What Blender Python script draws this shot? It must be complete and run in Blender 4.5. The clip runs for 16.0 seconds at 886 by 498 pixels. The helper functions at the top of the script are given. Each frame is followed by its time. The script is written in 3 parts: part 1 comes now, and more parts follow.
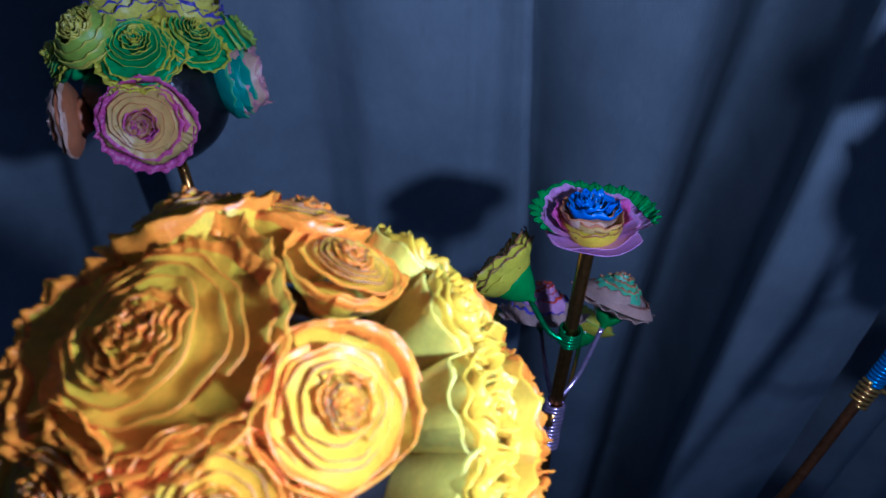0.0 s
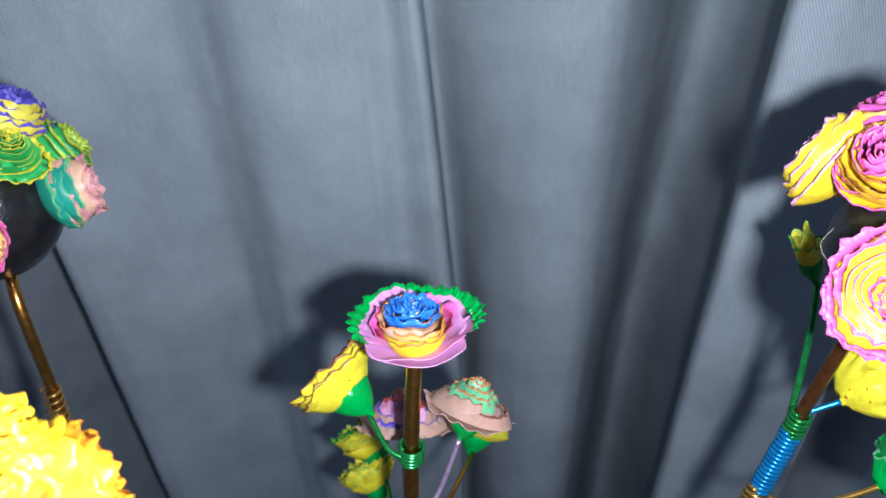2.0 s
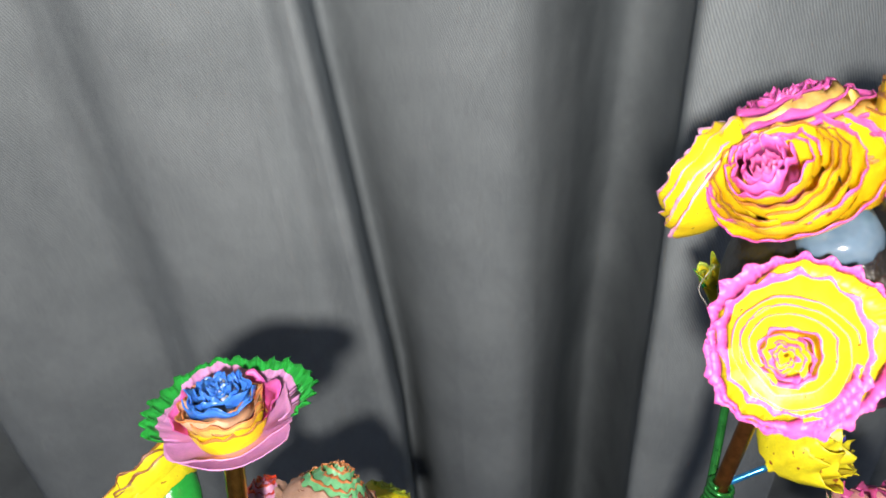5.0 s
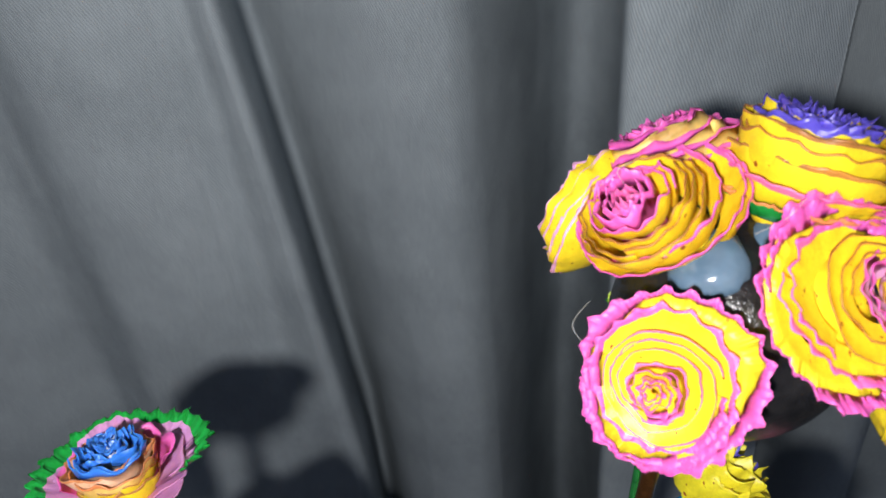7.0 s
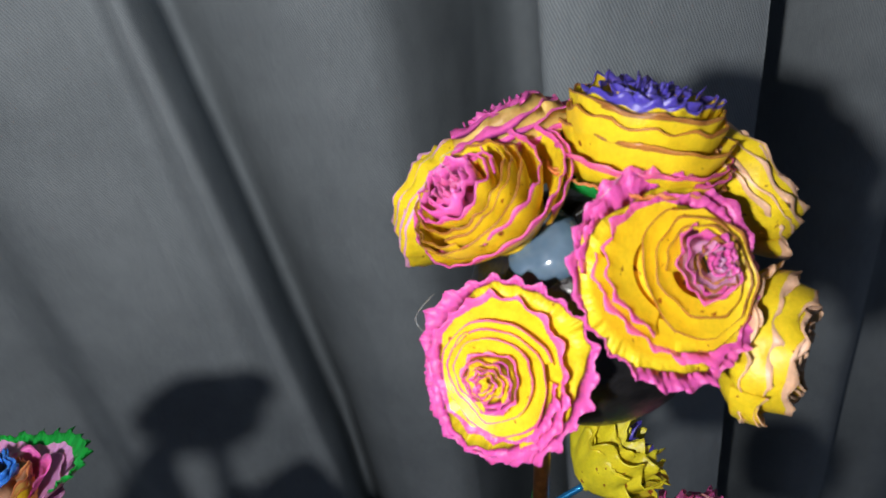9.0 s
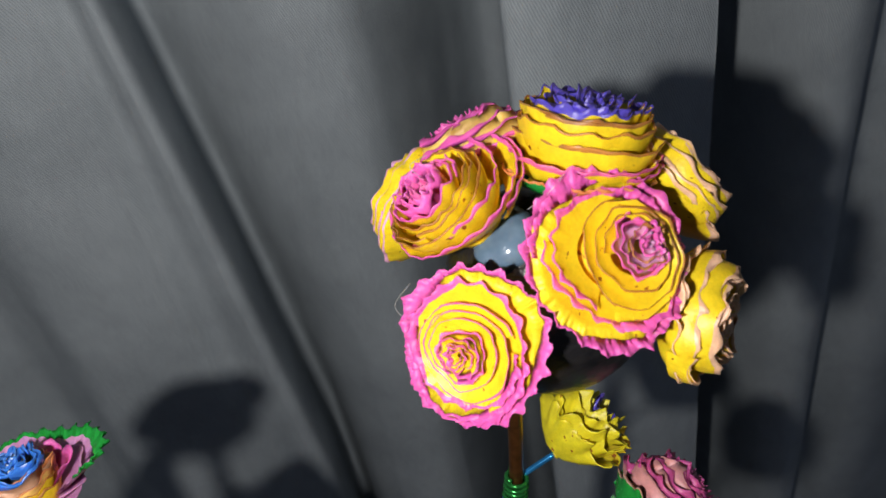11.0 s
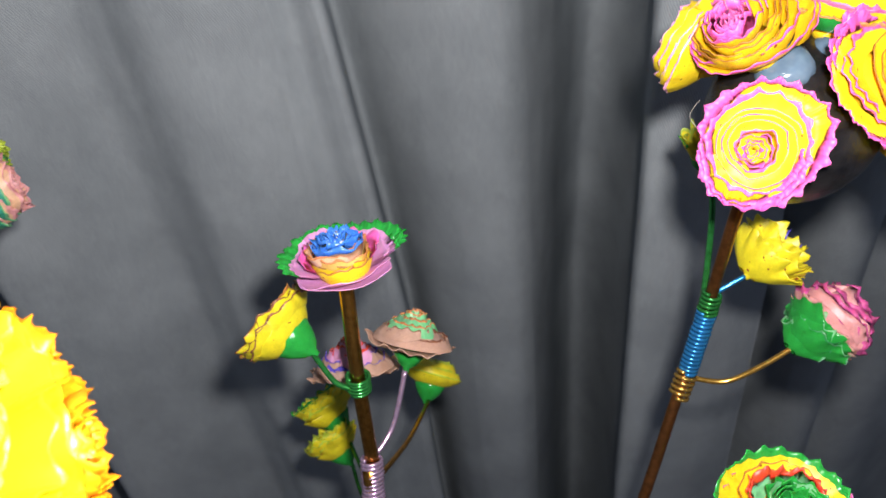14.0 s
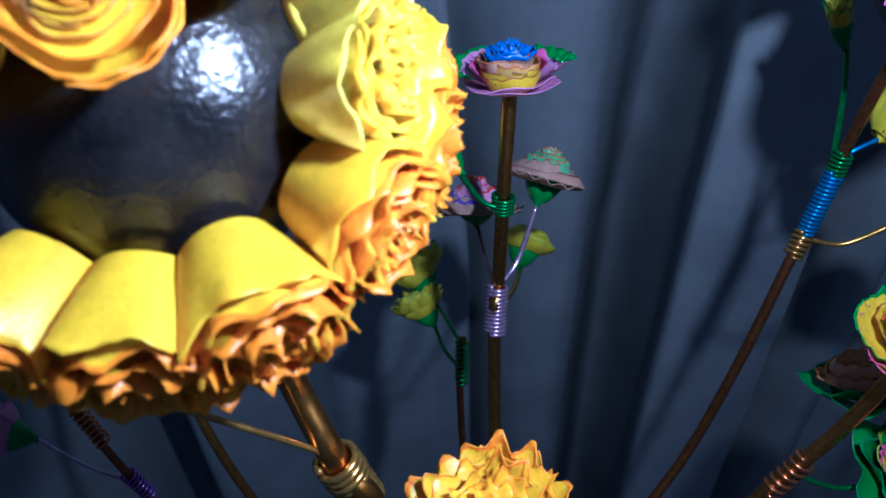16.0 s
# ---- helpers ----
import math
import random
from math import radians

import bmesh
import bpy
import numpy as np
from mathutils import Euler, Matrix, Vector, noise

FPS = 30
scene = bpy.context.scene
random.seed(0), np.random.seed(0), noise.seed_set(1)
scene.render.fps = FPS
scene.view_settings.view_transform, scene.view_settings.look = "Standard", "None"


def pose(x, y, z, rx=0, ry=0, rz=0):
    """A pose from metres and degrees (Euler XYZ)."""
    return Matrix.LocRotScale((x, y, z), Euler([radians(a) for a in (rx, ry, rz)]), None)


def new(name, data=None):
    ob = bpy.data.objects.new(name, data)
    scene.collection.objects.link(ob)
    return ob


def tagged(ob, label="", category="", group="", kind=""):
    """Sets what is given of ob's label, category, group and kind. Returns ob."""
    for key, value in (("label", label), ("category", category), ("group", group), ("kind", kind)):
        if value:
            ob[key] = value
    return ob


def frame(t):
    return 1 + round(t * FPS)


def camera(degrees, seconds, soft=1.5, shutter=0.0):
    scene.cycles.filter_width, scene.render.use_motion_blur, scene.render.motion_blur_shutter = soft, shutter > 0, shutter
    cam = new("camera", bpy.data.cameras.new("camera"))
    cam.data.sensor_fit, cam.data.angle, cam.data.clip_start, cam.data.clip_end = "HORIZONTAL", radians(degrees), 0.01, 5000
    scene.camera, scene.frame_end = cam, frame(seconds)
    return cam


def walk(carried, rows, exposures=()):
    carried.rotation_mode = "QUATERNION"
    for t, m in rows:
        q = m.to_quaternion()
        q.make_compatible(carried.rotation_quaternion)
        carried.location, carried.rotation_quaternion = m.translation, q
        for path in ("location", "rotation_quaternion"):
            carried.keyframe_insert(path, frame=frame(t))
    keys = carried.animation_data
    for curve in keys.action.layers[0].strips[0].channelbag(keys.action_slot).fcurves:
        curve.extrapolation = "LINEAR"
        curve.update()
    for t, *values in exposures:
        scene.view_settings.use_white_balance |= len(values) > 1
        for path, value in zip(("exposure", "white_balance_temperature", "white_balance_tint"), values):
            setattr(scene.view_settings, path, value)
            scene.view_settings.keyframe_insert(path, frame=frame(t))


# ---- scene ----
cam = camera(61.8, 16.0, soft=1.6)
cam.data.dof.use_dof, cam.data.dof.focus_distance, cam.data.dof.aperture_fstop = True, 0.20, 30.0
METRES, EYE, TILT, LEAN, TURN = 0.4, 0.85, -46.0, 0.0, 0.0
ROWS = [
    (0.0, 0.0, 0.0, 0.0, 0.0, 0.0, -0.0),
    (0.5, 0.0341, -0.0079, -0.0109, 0.16, 2.0, 0.59),
    (1.0, 0.0818, 0.0078, -0.007, -0.05, 2.8, 1.71),
    (1.5, 0.1167, 0.0179, 0.0034, -0.07, 4.18, 2.23),
    (2.0, 0.1393, 0.0451, 0.0175, -0.13, 6.48, 2.39),
    (2.5, 0.1551, 0.0719, 0.0244, -0.44, 7.07, 2.43),
    (3.0, 0.1649, 0.0894, 0.0288, -0.47, 7.33, 2.6),
    (3.5, 0.1797, 0.1072, 0.0243, -0.86, 6.94, 2.85),
    (4.0, 0.1949, 0.124, 0.0216, -1.03, 7.36, 3.44),
    (4.5, 0.2213, 0.1416, 0.0357, -0.83, 8.28, 4.85),
    (7.0, 0.3015, 0.1447, 0.0387, -1.23, 11.12, 8.4),
    (7.5, 0.3264, 0.1459, 0.0409, -1.44, 11.41, 9.28),
    (8.0, 0.3429, 0.1469, 0.04, -1.19, 11.53, 9.98),
    (8.5, 0.3584, 0.1499, 0.0375, -1.09, 11.37, 10.9),
    (9.0, 0.377, 0.1498, 0.0249, -0.55, 11.18, 12.1),
    (9.5, 0.3907, 0.1459, 0.0212, -0.92, 11.03, 13.3),
    (12.0, 0.3374, 0.0448, -0.0023, -1.31, 11.26, 14.76),
    (12.5, 0.2922, 0.0186, -0.0134, -1.29, 10.83, 14.1),
    (13.0, 0.2333, 0.008, -0.03, -2.21, 9.89, 13.07),
    (13.5, 0.1869, 0.0152, -0.0415, -2.88, 8.49, 11.82),
    (14.0, 0.1576, 0.0175, -0.056, -2.71, 7.14, 11.03),
    (14.5, 0.1178, 0.0156, -0.0756, -3.5, 5.75, 9.9),
    (15.0, 0.089, -0.0048, -0.103, -3.33, 5.11, 8.63),
    (15.5, 0.0488, 0.0055, -0.1319, -3.68, 4.41, 7.29),
    (16.0, 0.0082, 0.0176, -0.1561, -3.82, 4.14, 6.01),
]
EXPOSURES = [
    (0.0, -1.5, 4000, 20), (0.6, -1.35, 3900, 18), (0.9, -1.0, 3550, 15), (1.4, -0.22, 4050, 9), (1.7, 0.25, 5000, 10), (2.0, 0.5, 5500, 11), (2.4, 0.63, 7200, 11),
    (4.0, 0.53, 7300, 11), (4.7, 0.4, 7100, 11), (7.0, -0.15, 6300, 10), (8.5, -0.48, 6300, 10), (9.7, -0.75, 6500, 10), (12.0, -0.22, 6700, 12), (12.7, 0.0, 6800, 13), (13.9, 0.25, 6700, 14), (14.5, 0.2, 6500, 13),
    (15.2, -0.1, 5800, 11), (15.6, -0.5, 5000, 13), (16.0, -0.9, 4300, 15),
]
walk(cam, [(t, pose(0, 0, EYE, TILT, LEAN, TURN) @ pose(METRES * x, METRES * y, METRES * z, 90 + pitch, roll, yaw)) for t, x, y, z, yaw, pitch, roll in ROWS], EXPOSURES)

# ---- light: one small white LED held beside the lens, in a dim closed room ----
world = bpy.data.worlds.new("night")
scene.world = world
world.use_nodes = True
world.node_tree.nodes["Background"].inputs[0].default_value = (0.02, 0.025, 0.04, 1)
world.node_tree.nodes["Background"].inputs[1].default_value = 0.2
led_data = bpy.data.lights.new("led_lamp", "POINT")
led_data.energy, led_data.color, led_data.shadow_soft_size = 6.0, (1.0, 0.97, 0.93), 0.006
led = new("led_lamp", led_data)
led.location = (0.082, 0.0, 0.842)


# ---- materials ----
def node_material(name):
    m = bpy.data.materials.new(name)
    m.use_nodes = True
    t = m.node_tree
    return m, t, t.nodes["Principled BSDF"]


def coords(t, scale=(1, 1, 1), kind="Object"):
    tc, mp = t.nodes.new("ShaderNodeTexCoord"), t.nodes.new("ShaderNodeMapping")
    mp.inputs["Scale"].default_value = scale
    t.links.new(tc.outputs[kind], mp.inputs["Vector"])
    return mp.outputs["Vector"]


def noise_tex(t, vec, scale, detail=4, rough=0.6):
    n = t.nodes.new("ShaderNodeTexNoise")
    n.inputs["Scale"].default_value, n.inputs["Detail"].default_value, n.inputs["Roughness"].default_value = scale, detail, rough
    t.links.new(vec, n.inputs["Vector"])
    return n.outputs["Fac"]


def ramp(t, fac, stops):
    r = t.nodes.new("ShaderNodeValToRGB")
    while len(r.color_ramp.elements) < len(stops):
        r.color_ramp.elements.new(0.5)
    for e, (p, c) in zip(r.color_ramp.elements, stops):
        e.position, e.color = p, (*c, 1)
    t.links.new(fac, r.inputs["Fac"])
    return r.outputs["Color"]


def bump(t, bsdf, fac, strength, distance):
    b = t.nodes.new("ShaderNodeBump")
    b.inputs["Strength"].default_value, b.inputs["Distance"].default_value = strength, distance
    t.links.new(fac, b.inputs["Height"])
    t.links.new(b.outputs["Normal"], bsdf.inputs["Normal"])


def shade(c, k):
    return tuple(min(1, max(0, v * k)) for v in c)


def paint(name, c, rough=0.40, fleck=None, specks=False, translucence=0.003):
    """Painted wood shaving: streaky coat with a fibrous relief and specks."""
    m, t, b = node_material(name)
    c = shade(c, 0.86)
    v = coords(t)
    big, fine = noise_tex(t, v, 260, 3), noise_tex(t, v, 1500, 4)
    mix = t.nodes.new("ShaderNodeMath")
    mix.operation = "ADD"
    half = t.nodes.new("ShaderNodeMath")
    half.operation = "MULTIPLY"
    half.inputs[1].default_value = 0.6
    t.links.new(fine, half.inputs[0])
    t.links.new(big, mix.inputs[0])
    t.links.new(half.outputs[0], mix.inputs[1])
    stops = [(0.42, fleck or shade(c, 0.62)), (0.6, shade(c, 0.86)), (0.82, c), (1.0, shade(c, 1.12))]
    coat = ramp(t, mix.outputs[0], stops)
    if specks:
        spot = t.nodes.new("ShaderNodeMix")
        spot.data_type, spot.blend_type = "RGBA", "MIX"
        t.links.new(ramp(t, noise_tex(t, v, 520, 2, 0.4), [(0.70, (0, 0, 0)), (0.74, (1, 1, 1))]), spot.inputs["Factor"])
        t.links.new(coat, spot.inputs["A"])
        spot.inputs["B"].default_value = (0.22, 0.05, 0.01, 1)
        coat = spot.outputs["Result"]
    t.links.new(coat, b.inputs["Base Color"])
    b.inputs["Roughness"].default_value = rough
    b.inputs["Specular IOR Level"].default_value = 0.36
    b.inputs["Subsurface Weight"].default_value = 0.55
    b.inputs["Subsurface Radius"].default_value = (1.0, 0.8, 0.5)
    b.inputs["Subsurface Scale"].default_value = translucence
    bump(t, b, fine, 0.2, 0.0005)
    return m


def metal(name, c, rough=0.28, metallic=0.9):
    m, t, b = node_material(name)
    v = coords(t)
    n = noise_tex(t, v, 420, 4)
    t.links.new(ramp(t, n, [(0.3, shade(c, 0.55)), (0.7, c)]), b.inputs["Base Color"])
    b.inputs["Metallic"].default_value, b.inputs["Roughness"].default_value = metallic, rough
    bump(t, b, n, 0.15, 0.0004)
    return m


YELLOW = paint("yellow_paint", (0.92, 0.58, 0.016), specks=True)
LEMON = paint("lemon_paint", (0.78, 0.62, 0.02), specks=True)
PALE = paint("pale_yellow_paint", (0.86, 0.68, 0.06))
ORANGE = paint("orange_paint", (1.0, 0.24, 0.004), translucence=0.006)
AMBER = paint("amber_paint", (1.0, 0.56, 0.006), translucence=0.007)
PINK = paint("pink_paint", (0.74, 0.09, 0.36))
ROSE = paint("rose_paint", (0.72, 0.30, 0.50))
MAGENTA = paint("magenta_paint", (0.62, 0.08, 0.26))
LILAC = paint("lilac_pink_paint", (0.60, 0.24, 0.48))
SALMON = paint("salmon_paint", (0.62, 0.27, 0.13))
PEACH = paint("peach_paint", (0.80, 0.42, 0.26))
APRICOT = paint("apricot_paint", (0.82, 0.47, 0.12))
BROWN = paint("brown_line_paint", (0.20, 0.07, 0.04))
UMBER = paint("umber_line_paint", (0.34, 0.13, 0.03))
WOOD = paint("bare_wood", (0.42, 0.24, 0.18), 0.6)
BLUE = paint("blue_paint", (0.03, 0.15, 0.58), 0.25)
VIOLET = paint("violet_blue_paint", (0.07, 0.05, 0.38), 0.35)
WHITEISH = paint("white_blue_paint", (0.62, 0.64, 0.72))
GREEN = paint("green_paint", (0.012, 0.26, 0.04), 0.15, translucence=0.0006)
DARKGREEN = paint("dark_green_paint", (0.01, 0.20, 0.05), 0.35)
MINT = paint("mint_paint", (0.14, 0.44, 0.20))
LEAF = paint("leaf_green_paint", (0.05, 0.40, 0.09))
CORAL = paint("coral_paint", (0.76, 0.29, 0.29))
TEAL = paint("teal_paint", (0.03, 0.30, 0.20))
LIME = paint("lime_paint", (0.42, 0.55, 0.04))
RED = paint("red_paint", (0.62, 0.04, 0.02))
RUST = paint("rust_paint", (0.55, 0.17, 0.06))
BRASS = metal("brass", (0.72, 0.34, 0.07), 0.27, 1.0)
COPPER = metal("dark_copper", (0.30, 0.12, 0.04), 0.28)
GOLD = metal("gold_wire", (0.70, 0.42, 0.10), 0.22)
GREENWIRE = metal("green_wire", (0.03, 0.26, 0.06), 0.22, 0.7)
BLUEWIRE = metal("blue_wire", (0.03, 0.26, 0.62), 0.22, 0.7)
LILACWIRE = metal("lilac_wire", (0.62, 0.45, 0.66), 0.24, 0.8)
PURPLEWIRE = metal("purple_wire", (0.25, 0.12, 0.50), 0.24, 0.8)
COPPERWIRE = metal("copper_wire", (0.62, 0.24, 0.10), 0.24)


def ball_material():
    m, t, b = node_material("black_gloss_paint")
    v = coords(t)
    n = noise_tex(t, v, 900, 3)
    t.links.new(ramp(t, noise_tex(t, v, 120, 4), [(0.35, (0.004, 0.004, 0.005)), (0.75, (0.016, 0.015, 0.016))]), b.inputs["Base Color"])
    b.inputs["Roughness"].default_value = 0.22
    bump(t, b, n, 0.35, 0.0007)
    return m


def glue_material():
    m, t, b = node_material("hot_glue")
    v = coords(t)
    t.links.new(ramp(t, noise_tex(t, v, 200, 2), [(0.3, (0.06, 0.10, 0.15)), (0.7, (0.10, 0.15, 0.21))]), b.inputs["Base Color"])
    b.inputs["Roughness"].default_value = 0.15
    b.inputs["Subsurface Weight"].default_value = 0.3
    b.inputs["Subsurface Radius"].default_value = (0.002, 0.002, 0.002)
    return m


def curtain_material():
    """Grey twill: fine diagonal ribs, slubs and a faint change of tone."""
    m, t, b = node_material("grey_twill")
    v = coords(t)
    rib = t.nodes.new("ShaderNodeTexWave")
    rib.wave_type, rib.bands_direction = "BANDS", "DIAGONAL"
    rib.inputs["Scale"].default_value, rib.inputs["Distortion"].default_value = 420, 2.4
    rib.inputs["Detail"].default_value, rib.inputs["Detail Scale"].default_value = 2, 0.6
    t.links.new(coords(t, (1, 0.45, 0), "UV"), rib.inputs["Vector"])
    slub = noise_tex(t, coords(t, (900, 90, 0), "UV"), 1.0, 3)
    tone = noise_tex(t, v, 14, 4)
    add = t.nodes.new("ShaderNodeMath")
    add.operation = "MULTIPLY_ADD"
    t.links.new(slub, add.inputs[0])
    add.inputs[1].default_value = 0.5
    t.links.new(tone, add.inputs[2])
    base = ramp(t, add.outputs[0], [(0.45, (0.264, 0.300, 0.328)), (1.0, (0.408, 0.455, 0.490))])
    mixn = t.nodes.new("ShaderNodeMix")
    mixn.data_type, mixn.blend_type = "RGBA", "MULTIPLY"
    mixn.inputs["Factor"].default_value = 0.5
    t.links.new(base, mixn.inputs["A"])
    t.links.new(ramp(t, rib.outputs["Fac"], [(0.1, (0.45, 0.45, 0.47)), (0.6, (1, 1, 1))]), mixn.inputs["B"])
    t.links.new(mixn.outputs["Result"], b.inputs["Base Color"])
    b.inputs["Roughness"].default_value = 0.75
    b.inputs["Specular IOR Level"].default_value = 0.15
    bump(t, b, rib.outputs["Fac"], 0.45, 0.0004)
    return m


def plaster_material(name, a, c):
    m, t, b = node_material(name)
    v = coords(t)
    t.links.new(ramp(t, noise_tex(t, v, 3, 6), [(0.3, a), (0.7, c)]), b.inputs["Base Color"])
    b.inputs["Roughness"].default_value = 0.85
    bump(t, b, noise_tex(t, v, 160, 4), 0.2, 0.002)
    return m


LINT = paint("pale_lint", (0.5, 0.47, 0.42), 0.7)
BLACK = ball_material()
GLUE = glue_material()
CURTAIN = curtain_material()
# Unseen shell: blue walls and light floor chosen to bounce fill into shadows.
BOUNCE_WALL = plaster_material("blue_bounce_wall", (0.56, 0.64, 0.80), (0.62, 0.70, 0.86))
BOARD = plaster_material("grey_floor", (0.34, 0.32, 0.31), (0.42, 0.40, 0.38))


# ---- building helpers ----
WHERE = {}


def thing(name, at, label, category, group=""):
    ob = new(name)
    ob.empty_display_size = 0.01
    WHERE[ob] = Matrix.Translation(at)
    ob.matrix_basis = WHERE[ob]
    return tagged(ob, label, category, group)


def mesh_of(name, verts, faces, mats, which=None, smooth=True):
    me = bpy.data.meshes.new(name)
    me.from_pydata(verts, [], faces)
    for m in mats:
        me.materials.append(m)
    if which is not None:
        me.polygons.foreach_set("material_index", which)
    me.polygons.foreach_set("use_smooth", [smooth] * len(faces))
    me.update()
    return me


def part(name, me, parent, m=None, label=""):
    """Links a mesh as one part of parent; m is its pose in the world."""
    ob = new(name, me)
    m = m if m is not None else WHERE[parent].copy()
    ob.parent = parent
    ob.matrix_basis = WHERE[parent].inverted() @ m
    WHERE[ob] = m
    return tagged(ob, label)


def structure(name, me, label, category):
    ob = new(name, me)
    WHERE[ob] = Matrix()
    return tagged(ob, label, category, kind="structure")


def facing(at, axis, spin=0.0):
    """The pose whose z looks along axis."""
    z = Vector(axis).normalized()
    x = (Vector((1, 0, 0)) if abs(z.x) < 0.8 else Vector((0, 1, 0)))
    x = (x - z * x.dot(z)).normalized()
    turn = Matrix((x, z.cross(x), z)).transposed().to_4x4()
    return Matrix.Translation(at) @ turn @ Matrix.Rotation(spin, 4, "Z")


def smooth_path(points, step=6):
    p = [Vector(q) for q in points]
    if len(p) == 2:
        return p
    out = []
    for i in range(len(p) - 1):
        a, b, c, d = p[max(i - 1, 0)], p[i], p[i + 1], p[min(i + 2, len(p) - 1)]
        for k in range(step):
            t = k / step
            out.append(0.5 * (2 * b + (c - a) * t + (2 * a - 5 * b + 4 * c - d) * t * t + (3 * b - a - 3 * c + d) * t ** 3))
    return out + [p[-1]]


def tube(name, pts, r, mat, sides=10, r_end=None, smooth=True):
    """A round rod along points in the world, with closed ends."""
    n, verts, faces = len(pts), [], []
    side = None
    for i, q in enumerate(pts):
        d = (pts[min(i + 1, n - 1)] - pts[max(i - 1, 0)]).normalized()
        if side is None:
            side = d.orthogonal().normalized()
        side = (side - d * side.dot(d)).normalized()
        up = d.cross(side)
        rr = r if r_end is None else r + (r_end - r) * i / max(n - 1, 1)
        for k in range(sides):
            a = 2 * math.pi * k / sides
            verts.append(q + rr * (side * math.cos(a) + up * math.sin(a)))
    for i in range(n - 1):
        for k in range(sides):
            j = (k + 1) % sides
            faces.append((i * sides + k, i * sides + j, (i + 1) * sides + j, (i + 1) * sides + k))
    faces.append(tuple(range(sides))[::-1])
    faces.append(tuple(range((n - 1) * sides, n * sides)))
    return mesh_of(name, verts, faces, [mat], smooth=smooth)


def rod(name, parent, points, r, mat, label="", step=6, sides=10, r_end=None, smooth=True):
    o = WHERE[parent].translation
    me = tube(name, [Vector(q) - o for q in smooth_path(points, step)], r, mat, sides, r_end, smooth)
    return part(name, me, parent, Matrix.Translation(o), label)


def coil(parent, a, b, radius, wire, turns, mat, label):
    """Wire wound round a stem from a to b, with loose turns."""
    a, b = Vector(a), Vector(b)
    d = (b - a).normalized()
    u = d.orthogonal().normalized()
    v = d.cross(u)
    pts, steps = [], turns * 14
    rnd = random.Random(turns + int(radius * 1e6))
    wob = [rnd.uniform(0.94, 1.08) for _ in range(turns + 2)]
    for i in range(steps + 1):
        f = i / steps
        k = f * turns
        w = wob[int(k)] * (1 - k % 1) + wob[int(k) + 1] * (k % 1)
        g = 2 * math.pi * k
        pts.append(a.lerp(b, f) + radius * w * (u * math.cos(g) + v * math.sin(g)))
    o = WHERE[parent].translation
    return part("wire_coil", tube("wire_coil", [q - o for q in pts], wire, mat, 7), parent, Matrix.Translation(o), label)


def ball_mesh(r):
    bm = bmesh.new()
    bmesh.ops.create_uvsphere(bm, u_segments=48, v_segments=28, radius=r)
    for v in bm.verts:
        v.co *= 1 + 0.012 * noise.noise(v.co * 90)
    me = bpy.data.meshes.new("ball")
    bm.to_mesh(me)
    bm.free()
    me.materials.append(BLACK)
    me.polygons.foreach_set("use_smooth", [True] * len(me.polygons))
    return me


